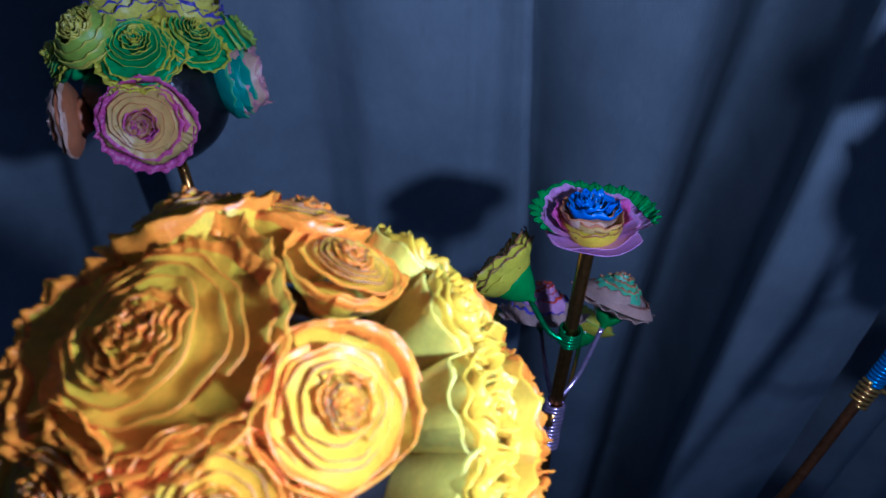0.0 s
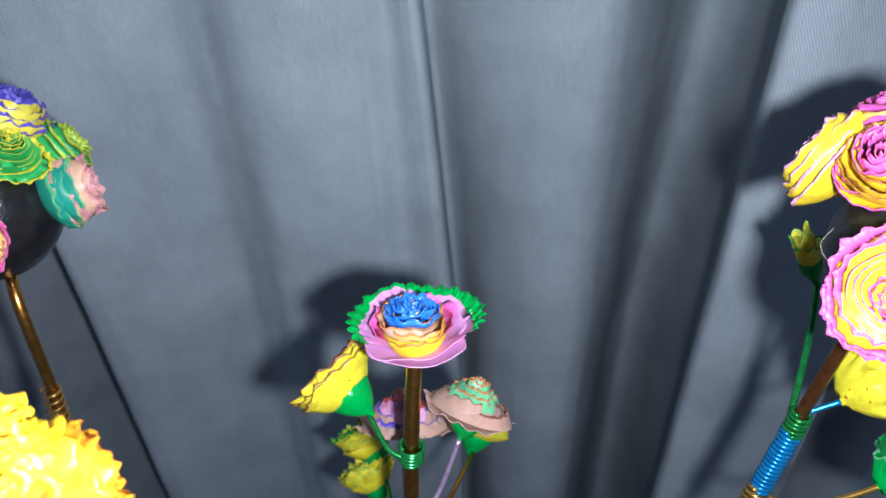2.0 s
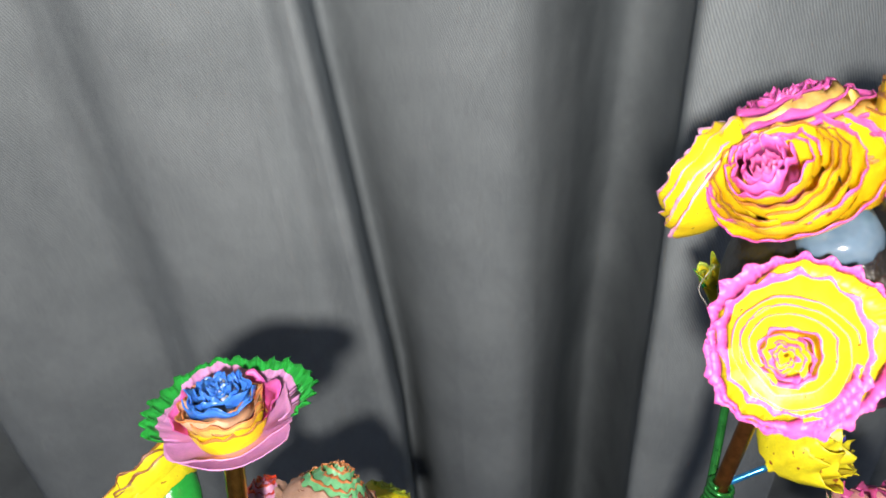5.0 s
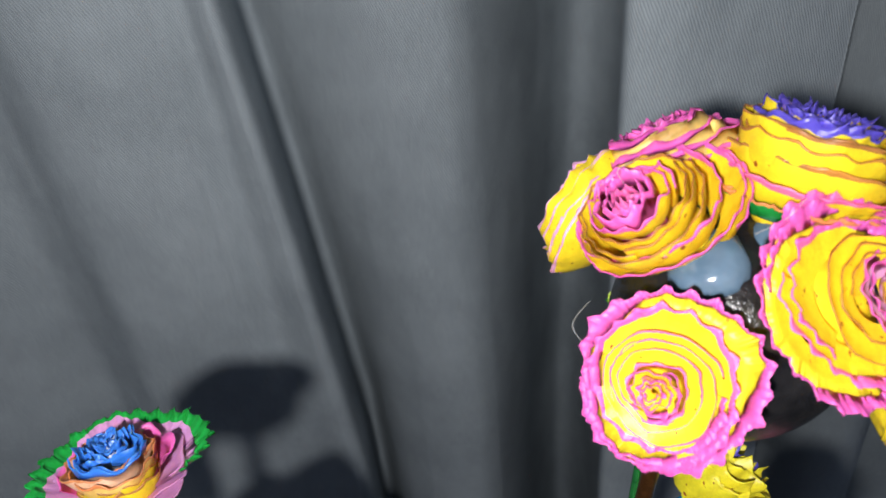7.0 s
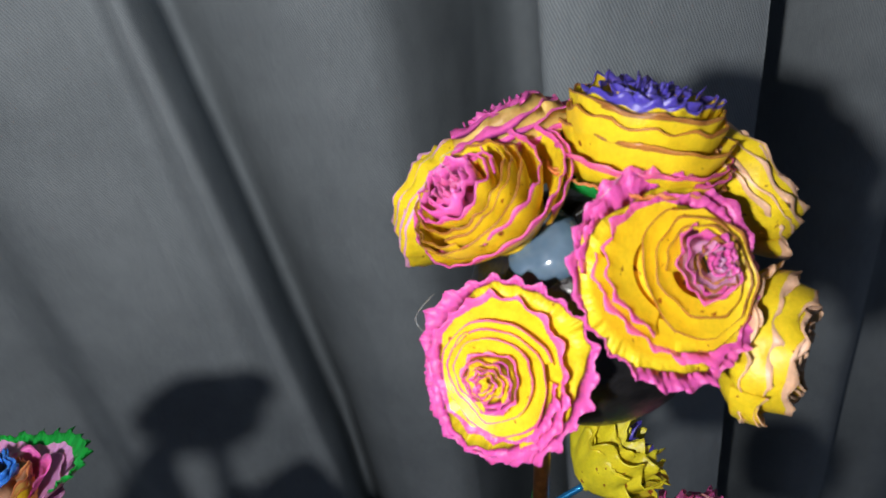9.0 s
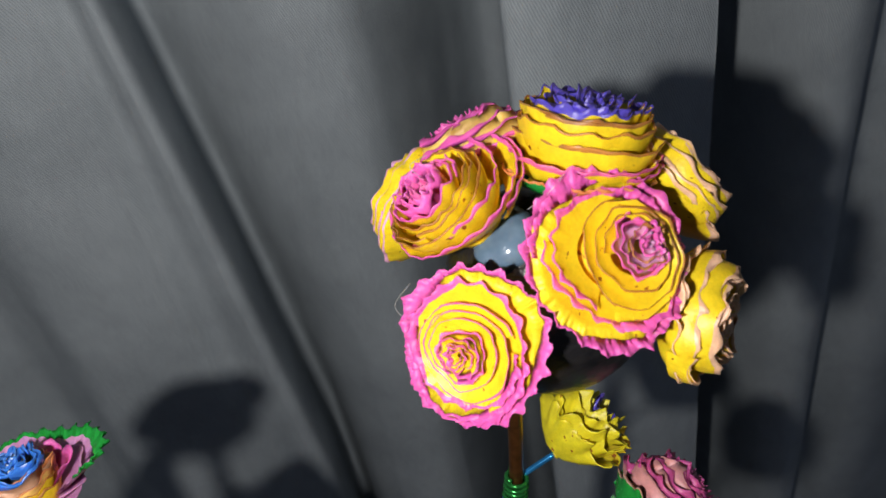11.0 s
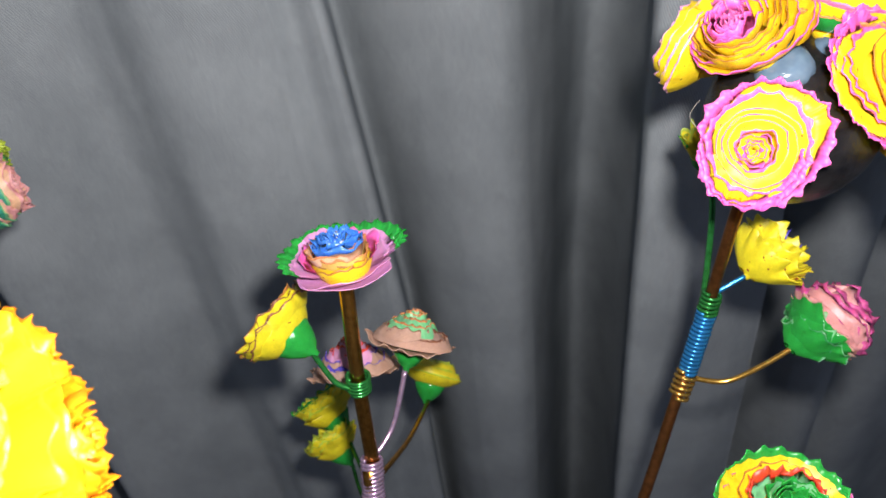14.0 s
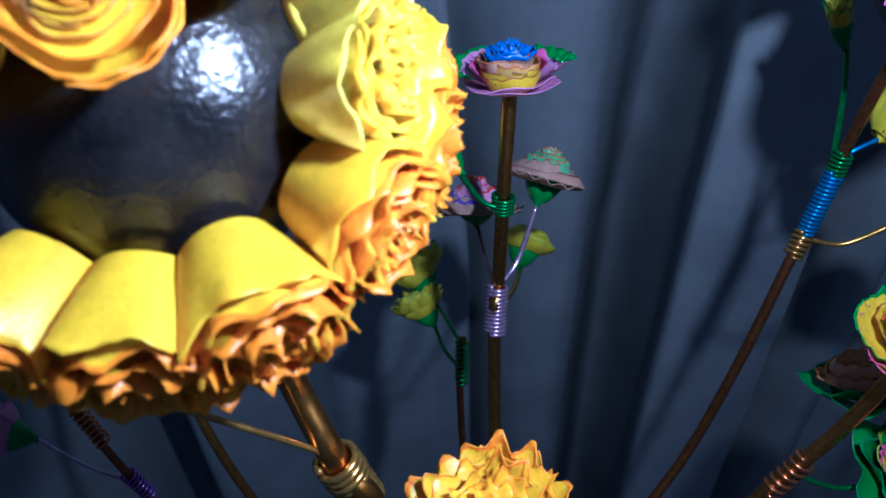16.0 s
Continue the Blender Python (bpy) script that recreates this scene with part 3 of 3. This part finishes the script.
add(pink, CENTRE, 0.0310, (-0.28, 0.46, 0.86), 0.0160, dome_layers(APRICOT, PINK, 4, high=0.8, rw=0.2), "peach bloom with pink ruffled edges")
add(pink, CENTRE, 0.0300, (0.86, 0.12, 0.52), 0.0172, dome_layers(YELLOW, PEACH, 4, high=0.75, rw=0.14, narrow=0.7), "yellow bloom with peach ruffled edges")
add(pink, CENTRE, 0.0285, (0.76, -0.65, 0.02), 0.0155, dome_layers(YELLOW, PEACH, 3, high=0.8, rw=0.12, narrow=0.75, wave=0.07), "yellow bloom with torn peach edges")
add(pink, CENTRE, 0.0285, (0.45, 0.80, 0.40), 0.0150, dome_layers(YELLOW, PINK, 4, high=0.8, rw=0.14), "yellow bloom with pink edges")
def glue_blob(parent, at, axis, r, label="clear bluish hot glue"):
    me = cup_mesh("glue_blob", [(r, -0.4 * r), (r * 0.98, 0.05 * r), (r * 0.78, 0.34 * r), (r * 0.5, 0.46 * r), (r * 0.2, 0.5 * r)], GLUE, 16, 0.10, next_seed())
    return part("glue_blob", me, parent, facing(at, axis), label)


glue_blob(pink, on_ball(CENTRE, 0.0242, (-0.42, -0.28, 0.86)), (-0.45, -0.2, 0.86), 0.0080)
glue_blob(pink, on_ball(CENTRE, 0.0242, (0.25, -0.20, 0.94)), (0.25, -0.2, 0.94), 0.0070)
for k, (a, b, c) in enumerate((((0.1545, 0.1600, 0.7260), (0.1500, 0.1560, 0.7240), (0.1530, 0.1540, 0.7190)), ((0.1620, 0.1650, 0.7480), (0.1600, 0.1640, 0.7520), (0.1640, 0.1650, 0.7530)), ((0.1800, 0.1500, 0.7440), (0.1840, 0.1480, 0.7480), (0.1880, 0.1500, 0.7500)))):
    rod("lint_thread", pink, [a, b, c], 0.00007, LINT, "fine pale lint thread", 6, 5)
# side flowers of the pink ball
rod("wire", pink, [(0.1705, 0.1668, 0.6400), (0.1745, 0.1662, 0.6440), (0.1834, 0.1661, 0.6488)], 0.0009, BLUEWIRE, "blue wire")
calyx_bud(pink, (0.1834, 0.1661, 0.6480), (0.80, 0.2, 0.55), 0.0125, [(1.05, 0.35, 0.30, -0.45, LEMON, LEMON, 0.1, 11, 0.18), (1.05, 0.62, 0.4, -0.2, LEMON, LEMON, 0.1, 11, 0.2), (0.95, 0.85, 0.4, 0.0, LEMON, LEMON, 0.1, 10, 0.2), (0.75, 1.0, 0.3, 0.0, LEMON, LEMON, 0.1, 9, 0.16, 1.6, 0.6), (0.4, 1.0, 0.2, 0.1, LEMON, VIOLET, 0.2, 8, 0.12, 1.4, 0.5)], "yellow bud with a violet tip", LEMON, 0.65)
rod("wire", pink, [(0.1640, 0.1560, 0.6120), (0.175, 0.1520, 0.6115), (0.187, 0.1500, 0.6190), (0.1962, 0.1493, 0.6262)], 0.0010, GOLD, "gold wire")
calyx_bud(pink, (0.1950, 0.1493, 0.6256), (0.88, 0.20, 0.38), 0.0142, [(0.58, -0.34, 0.20, -0.75, GREEN, MINT, 0.10, 11, 0.12), (0.80, -0.10, 0.40, -0.55, GREEN, DARKGREEN, 0.10, 13, 0.14), (0.94, 0.06, 0.58, -0.32, GREEN, MINT, 0.08, 14, 0.14), (0.98, 0.18, 0.74, -0.1, GREEN, WOOD, 0.12, 14, 0.12), *dome_layers(CORAL, MAGENTA, 4, CORAL, MAGENTA, 1.15, wide=1.04, rw=0.22, narrow=0.66, wave=0.09)], "green and pink carnation on a gold wire", GREEN, 0.9)
rod("wire", pink, [(0.1695, 0.1670, 0.6400), (0.1765, 0.1800, 0.6480), (0.1835, 0.1940, 0.6560), (0.1882, 0.2060, 0.6640)], 0.0012, GREENWIRE, "green wire")
calyx_bud(pink, (0.1880, 0.2060, 0.6630), (-0.40, 0.1, 0.87), 0.0085, [(0.42, 1.0, 0.36, -0.1, LEMON, GREEN, 0.1, 5, 0.2), (0.28, 1.5, 0.26, 0.0, LEMON, LIME, 0.08, 4, 0.25)], "slim yellow bud in a green calyx", GREEN, 1.5)

# blue-hearted flower
blue = thing("craft_flower", foot_of(0.0, 0.012), "open pink flower with green edge and blue heart", "craft flower", "craft flowers on stems")
BL_TOP, BL_GREEN, BL_PURP = (0.0476, 0.1690, 0.6795), (0.0446, 0.1592, 0.6425), (0.0426, 0.1530, 0.6020)
stem_down(blue, [BL_TOP, BL_GREEN, BL_PURP, (0.0400, 0.1430, 0.5800)], 0.0025, BRASS, (0.0, 0.012), "brass tube stem")
rosette(blue, (0.0476, 0.1695, 0.6810), (-0.04, 0.28, 1), 0.0186,
        [(1.08, 0.44, 0.40, 0.04, LILAC, GREEN, 0.24, 26, 0.06, 0.68, 1.0, 0.0, -0.54, 0.05), (0.82, 0.07, 0.16, -0.07, LILAC, LILAC, 0.06, 6, 0.03, 1.03, 0.99),
         (0.77, 0.11, 0.25, -0.03, LILAC, LILAC, 0.1, 5, 0.04, 1.05, 0.97), (0.84, 0.30, 0.30, 0.02, LILAC, LILAC, 0.2, 7, 0.05, 0.62, 0.97, 0.0, -0.40), (0.66, 0.44, 0.30, 0.06, PINK, PINK, 0.3, 9, 0.07, 0.62, 0.97, 0.0, -0.3),
         (0.50, 0.26, 0.38, -0.04, YELLOW, UMBER, 0.10, 10, 0.03, 1.1, 0.98), (0.54, 0.36, 0.40, 0.06, YELLOW, UMBER, 0.10, 10, 0.04, 1.1, 0.98), (0.54, 0.46, 0.38, 0.14, APRICOT, RUST, 0.10, 10, 0.045, 1.1, 0.98),
         (0.51, 0.55, 0.36, 0.2, PEACH, RUST, 0.10, 9, 0.05, 1.2, 0.95), (0.46, 0.62, 0.34, 0.3, PEACH, BLUE, 0.30, 9, 0.05, 1.4, 0.88), (0.39, 0.66, 0.26, 0.35, WHITEISH, BLUE, 0.42, 9, 0.055, 1.5, 0.80), (0.31, 0.69, 0.18, 0.4, WHITEISH, BLUE, 0.42, 8, 0.055, 1.6, 0.72), (0.22, 0.71, 0.1, 0.4, WHITEISH, BLUE, 0.5, 7, 0.05, 1.6, 0.5), (0.10, 0.72, 0.04, 0.4, WHITEISH, BLUE, 0.5, 6, 0.05, 1.5, 0.5)],
        "pink bowl of petals with peach layers and blue heart", LILAC, 0.14, spin=0.0, foot=0.1)
coil(blue, (0.0449, 0.1596, 0.6448), (0.0443, 0.1584, 0.6385), 0.0038, 0.0006, 5, GREENWIRE, "shiny green wire winding")
coil(blue, (0.0428, 0.1542, 0.6065), (0.0404, 0.1450, 0.5905), 0.0035, 0.0008, 12, LILACWIRE, "shiny lilac wire winding")
rod("wire", blue, [(0.0430, 0.1570, 0.6410), (0.0370, 0.1600, 0.6430), (0.0310, 0.1700, 0.6480)], 0.0010, GREENWIRE, "green wire")
calyx_bud(blue, (0.0325, 0.1695, 0.6475), (-0.66, 0.50, 0.46), 0.0162, flared_layers(LEMON, BROWN, UMBER, 0.42, 0.09), "yellow side flower in a glossy green calyx", GREEN, 0.88)
rod("wire", blue, [(0.0450, 0.1570, 0.6050), (0.0525, 0.1640, 0.6100), (0.0605, 0.1740, 0.6268)], 0.0010, LILACWIRE, "lilac wire")
calyx_bud(blue, (0.0605, 0.1740, 0.6260), (0.34, 0.50, 0.74), 0.0152, hat_layers(WOOD, BROWN, MINT, RUST, 2, 0.80, 0.05), "bare wood bloom with a mint green top", GREEN, 0.85)
rod("wire", blue, [(0.0420, 0.1570, 0.6050), (0.0405, 0.1700, 0.6070), (0.0400, 0.1860, 0.6090)], 0.0010, LILACWIRE, "lilac wire")
calyx_bud(blue, (0.0400, 0.1880, 0.6070), (0.05, 0.45, 0.80), 0.0160, hat_layers(WOOD, VIOLET, ROSE, RED, 2, 0.80, 0.05), "pale pink bloom with a red heart", GREEN, 0.60)
rod("wire", blue, [(0.0440, 0.1580, 0.5900), (0.0560, 0.1850, 0.5720), (0.0680, 0.2220, 0.5500)], 0.0011, BRASS, "brass wire")
calyx_bud(blue, (0.0660, 0.2220, 0.5480), (0.35, 0.55, 0.5), 0.0150, dome_layers(LEMON, LIME, 3, high=0.7, teeth=11), "yellow green side flower", GREEN, 0.8)

# twin yellow-green buds on a thin stem
twin = thing("craft_flower", foot_of(-0.008, 0.018), "two small yellow flowers with green tips on a thin copper stem", "craft flower", "craft flowers on stems")
stem_down(twin, [(0.0350, 0.1960, 0.5320), (0.0331, 0.1889, 0.5203), (0.0310, 0.1750, 0.4900)], 0.0018, COPPER, (-0.008, 0.018), "thin copper stem")
coil(twin, (0.0345, 0.1940, 0.5310), (0.0325, 0.1850, 0.5110), 0.0028, 0.0007, 9, GREENWIRE, "green wire winding")
rod("wire", twin, [(0.0340, 0.1930, 0.5300), (0.0285, 0.2150, 0.5270), (0.0245, 0.2325, 0.5220)], 0.0010, GREENWIRE, "green wire")
rod("wire", twin, [(0.0330, 0.1880, 0.5180), (0.0270, 0.2060, 0.5120), (0.0242, 0.2230, 0.5108)], 0.0010, GREENWIRE, "green wire")
calyx_bud(twin, (0.0245, 0.2325, 0.5220), (-0.38, 0.55, 0.65), 0.0160, flared_layers(LEMON, LIME, GREEN, 0.60, 0.12), "yellow bud with green tips", GREEN, 1.0)
calyx_bud(twin, (0.0242, 0.2230, 0.5105), (-0.42, 0.52, 0.62), 0.0145, flared_layers(LEMON, LIME, LIME, 0.60, 0.12), "yellow bud in a green calyx", GREEN, 0.9)

# green, violet and rose ball flower at the back
BACK = Vector((-0.1102, 0.2418, 0.6851))
back = thing("ball_flower", foot_of(-0.02, 0.010), "black gloss ball with green, violet and rust coloured roses", "craft flower", "craft flowers on stems")
part("ball", ball_mesh(0.027), back, Matrix.Translation(BACK), "black gloss painted ball")
stem_down(back, [BACK - Vector((0, 0, 0.02)), (-0.1010, 0.2220, 0.6550), (-0.1000, 0.2130, 0.6100), (-0.0970, 0.1960, 0.5750), (-0.0860, 0.1650, 0.5400), (-0.0600, 0.1400, 0.4700)], 0.0022, BRASS, (-0.02, 0.010), "brass tube stem")
coil(back, (-0.1001, 0.2140, 0.6170), (-0.0992, 0.2080, 0.5990), 0.0035, 0.0006, 6, GOLD, "brass wire winding")
coil(back, (-0.0985, 0.2030, 0.5890), (-0.0955, 0.1920, 0.5690), 0.0038, 0.0006, 8, COPPERWIRE, "copper wire winding")
GROSE = rose_layers(LEAF, LEMON, 0.26, LEAF, LIME, 0.75)
add(back, BACK, 0.0295, (0.16, -0.45, 0.88), 0.0160, GROSE, "green rose with yellow edges", core=LEAF)
add(back, BACK, 0.0295, (0.60, -0.10, 0.80), 0.0150, GROSE, "green rose with yellow edges", core=LEAF)
add(back, BACK, 0.0295, (0.80, 0.45, 0.40), 0.0140, dome_layers(LEAF, LIME, 4, LIME, LIME, 0.85, rw=0.2), "green bloom with yellow edges", core=LEAF)
add(back, BACK, 0.0295, (-0.10, 0.16, 0.98), 0.0155, dome_layers(PALE, VIOLET, 5, WHITEISH, VIOLET, 0.95, 17, 0.10, wave=0.08), "pale bloom with a violet and white crown")
add(back, BACK, 0.0295, (0.40, 0.36, 0.84), 0.0155, dome_layers(PALE, VIOLET, 5, WHITEISH, VIOLET, 0.95, 17, 0.10, wave=0.08), "pale bloom with a violet and white crown")
rosette(back, BACK + Vector((0.0225, 0.0020, 0.0030)), (0.93, 0.36, 0.06), 0.0150, [*dome_layers(TEAL, MINT, 4, high=0.85, rw=0.12, narrow=0.9, wave=0.06), *dome_layers(PEACH, CORAL, 3, high=1.15, wide=0.92, rw=0.18, narrow=0.8, wave=0.1)], "teal bloom with pink ruffled edges", core=TEAL)
add(back, BACK, 0.0295, (0.17, -0.93, 0.30), 0.0180, rose_layers(APRICOT, MAGENTA, 0.28, SALMON, RUST, 0.40), "apricot rose with magenta edges and rust heart", core=APRICOT)
rosette(back, BACK + Vector((-0.0235, -0.0165, 0.0020)), (-0.95, -0.25, 0.08), 0.0155, dome_layers(RUST, PEACH, 3, high=0.6, rw=0.2), "rust orange bloom", core=RUST)
add(back, BACK, 0.0295, (-0.80, -0.13, 0.59), 0.0150, GROSE, "green rose with yellow edges", core=LEAF)
add(back, BACK, 0.0295, (-0.35, -0.30, 0.88), 0.0140, dome_layers(LIME, PALE, 4, LIME, PALE, 0.9), "lime bloom with pale edges")

# yellow and orange ball flower in front
FRONT = Vector((-0.0264, 0.0571, 0.7470))
front = thing("ball_flower", foot_of(-0.012, -0.012), "black gloss ball ringed with yellow roses edged in orange", "craft flower", "craft flowers on stems")
part("ball", ball_mesh(0.0250), front, Matrix.Translation(FRONT), "black gloss painted ball")
stem_down(front, [FRONT - Vector((-0.002, 0, 0.02)), (-0.0189, 0.0573, 0.6855), (-0.0114, 0.0475, 0.6659), (0.000, 0.045, 0.62)], 0.0030, BRASS, (-0.012, -0.012), "thick brass tube stem")
coil(front, (-0.0120, 0.0480, 0.6680), (-0.0070, 0.0460, 0.6540), 0.0041, 0.0009, 8, GOLD, "gold wire winding")
YO = rose_layers(AMBER, ORANGE, 0.23, AMBER, ORANGE, 0.42, 0.2)
YO2 = rose_layers(AMBER, ORANGE, 0.2, AMBER, UMBER, 0.9, 0.6, 13)
BULB = barrel_layers(AMBER, ORANGE, 1.15)
for axis, R, kind in (((-0.26, -0.12, 0.95), 0.0200, YO), ((0.42, -0.33, 0.85), 0.0108, YO2), ((0.07, -0.64, 0.76), 0.0102, YO2), ((-0.50, -0.56, 0.66), 0.0108, YO2),
                      ((-0.30, 0.60, 0.73), 0.0135, YO2), ((0.40, 0.32, 0.86), 0.0090, YO2), ((0.76, -0.62, -0.16), 0.0112, BULB), ((0.37, -0.88, -0.32), 0.0120, BULB),
                      ((-0.05, -0.92, -0.40), 0.0120, BULB), ((-0.45, -0.84, -0.30), 0.0120, BULB), ((-0.85, -0.25, 0.45), 0.0125, YO2), ((-0.80, 0.45, 0.35), 0.0120, YO2), ((0.15, 0.70, 0.70), 0.0110, YO2),
                      ((0.97, 0.22, -0.10), 0.0115, BULB), ((0.96, -0.22, -0.16), 0.0112, BULB), ((0.75, 0.62, 0.0), 0.0110, BULB)):
    add(front, FRONT, 0.0285, axis, R, kind, "yellow rose with orange ruffled edges", core=AMBER, core_r=0.45)
for axis in ((0.80, 0.28, 0.52), (0.87, -0.08, 0.44), (0.86, -0.40, 0.26), (0.60, 0.66, 0.42)):
    add(front, FRONT, 0.0262, axis, 0.0092, barrel_layers(PALE, AMBER), "pale yellow bloom with orange curled tips", core=PALE, core_r=0.6)
rod("wire", front, [(-0.0120, 0.0480, 0.6680), (-0.017, 0.0470, 0.6745), (-0.025, 0.0465, 0.6820), (-0.036, 0.0465, 0.6910)], 0.0007, GOLD, "gold wire")


# low yellow and orange flower
low = thing("craft_flower", foot_of(0.006, -0.014), "small yellow rose with orange edges on a brass stem", "craft flower", "craft flowers on stems")
stem_down(low, [(0.0165, 0.0290, 0.6700), (0.0190, 0.0350, 0.6300)], 0.0015, BRASS, (0.006, -0.014), "brass stem")
rosette(low, (0.0180, 0.0275, 0.6680), (0.0, 0.05, 1), 0.0150, flared_layers(AMBER, ORANGE, ORANGE, 0.42, 0.15), "yellow rose with orange ruffled edges")

# green, red and yellow flower at the side, with leaves
side = thing("craft_flower", foot_of(0.016, -0.006), "yellow and green rose with a red heart on a brass stem", "craft flower", "craft flowers on stems")
stem_down(side, [(0.1640, 0.0925, 0.6240), (0.1500, 0.0900, 0.5850), (0.1150, 0.0850, 0.5200)], 0.0026, BRASS, (0.016, -0.006), "brass tube stem")
rosette(side, (0.1618, 0.0919, 0.6225), (0.08, -0.12, 1), 0.0200,
        [(1.0, 0.22, 0.45, -0.15, YELLOW, MAGENTA, 0.10, 22, 0.05), (0.99, 0.33, 0.45, -0.02, YELLOW, GREEN, 0.16, 23, 0.055, 1.25, 0.93, 0.05), (0.70, 0.34, 0.40, 0.1, YELLOW, UMBER, 0.06, 13, 0.03, 1.1, 0.92),
         (0.60, 0.44, 0.36, 0.12, MINT, RED, 0.45, 14, 0.08, 1.15, 0.92), (0.52, 0.50, 0.3, 0.15, MINT, RED, 0.3, 13, 0.07, 0.7, 0.92), (0.46, 0.46, 0.26, 0.15, MINT, GREEN, 0.25, 11, 0.06, 1.2, 0.85), (0.36, 0.50, 0.2, 0.2, MINT, GREEN, 0.3, 9, 0.06, 1.4, 0.75), (0.24, 0.54, 0.12, 0.25, GREEN, GREEN, 0.2, 8, 0.06, 1.4, 0.6), (0.12, 0.56, 0.05, 0.3, GREEN, GREEN, 0.2, 7, 0.05, 1.4, 0.5)],
        "yellow rose with green edges and a red and green heart", YELLOW, 0.4)
coil(side, (0.1420, 0.0890, 0.5710), (0.1320, 0.0875, 0.5540), 0.0036, 0.0008, 6, COPPERWIRE, "copper wire winding")
rod("wire", side, [(0.1400, 0.0890, 0.5700), (0.1560, 0.0970, 0.5720), (0.1700, 0.1030, 0.5780)], 0.0010, GREENWIRE, "green wire")
calyx_bud(side, (0.1695, 0.1035, 0.5775), (-0.15, 0.45, 0.80), 0.0130, [(1.5, 0.0, 0.4, -0.5, GREEN, DARKGREEN, 0.1, 6, 0.25), (1.2, 0.2, 0.4, -0.4, GREEN, DARKGREEN, 0.1, 6, 0.22), *dome_layers(PEACH, RUST, 3, WOOD, RUST, 0.7, wave=0.06)], "small wood coloured flower among green leaves", GREEN, 0.8)
calyx_bud(side, (0.1720, 0.0820, 0.5600), (0.25, -0.2, 0.9), 0.0130, [(1.65, -0.05, 0.4, -0.5, GREEN, DARKGREEN, 0.1, 6, 0.28), (1.3, 0.1, 0.4, -0.4, GREEN, DARKGREEN, 0.1, 7, 0.22), (1.1, 0.3, 0.4, -0.2, GREEN, LIME, 0.1, 7, 0.15), *rose_layers(YELLOW, MAGENTA, 0.2, PINK, PINK, 0.6)], "pink and yellow rose on green leaves", GREEN, 0.8)
rod("wire", side, [(0.1380, 0.0880, 0.5640), (0.1560, 0.0840, 0.5560), (0.1720, 0.0820, 0.5620)], 0.0010, GREENWIRE, "green wire")

# thin stem with copper and purple windings and a pink bud
thin = thing("craft_flower", foot_of(-0.02, 0.0), "small pink bud on a thin copper stem with purple winding", "craft flower", "craft flowers on stems")
stem_down(thin, [(-0.0990, 0.1100, 0.6340), (-0.0860, 0.1000, 0.5940), (-0.0690, 0.0940, 0.5490)], 0.0013, COPPER, (-0.02, 0.0), "thin copper stem")
coil(thin, (-0.0940, 0.1065, 0.6200), (-0.0900, 0.1035, 0.6070), 0.0022, 0.0005, 7, COPPERWIRE, "copper wire winding")
coil(thin, (-0.0860, 0.1000, 0.5940), (-0.0818, 0.0985, 0.5830), 0.0022, 0.0005, 7, PURPLEWIRE, "purple wire winding")
rod("wire", thin, [(-0.0840, 0.0995, 0.5890), (-0.0990, 0.1050, 0.5920), (-0.1150, 0.1120, 0.6020)], 0.0006, LILACWIRE, "lilac wire")
calyx_bud(thin, (-0.1140, 0.1118, 0.6012), (-0.9, 0.1, 0.35), 0.0100, dome_layers(LILAC, MAGENTA, 3, PINK, PINK, 0.9), "pink bud in a green calyx", GREEN, 0.9)
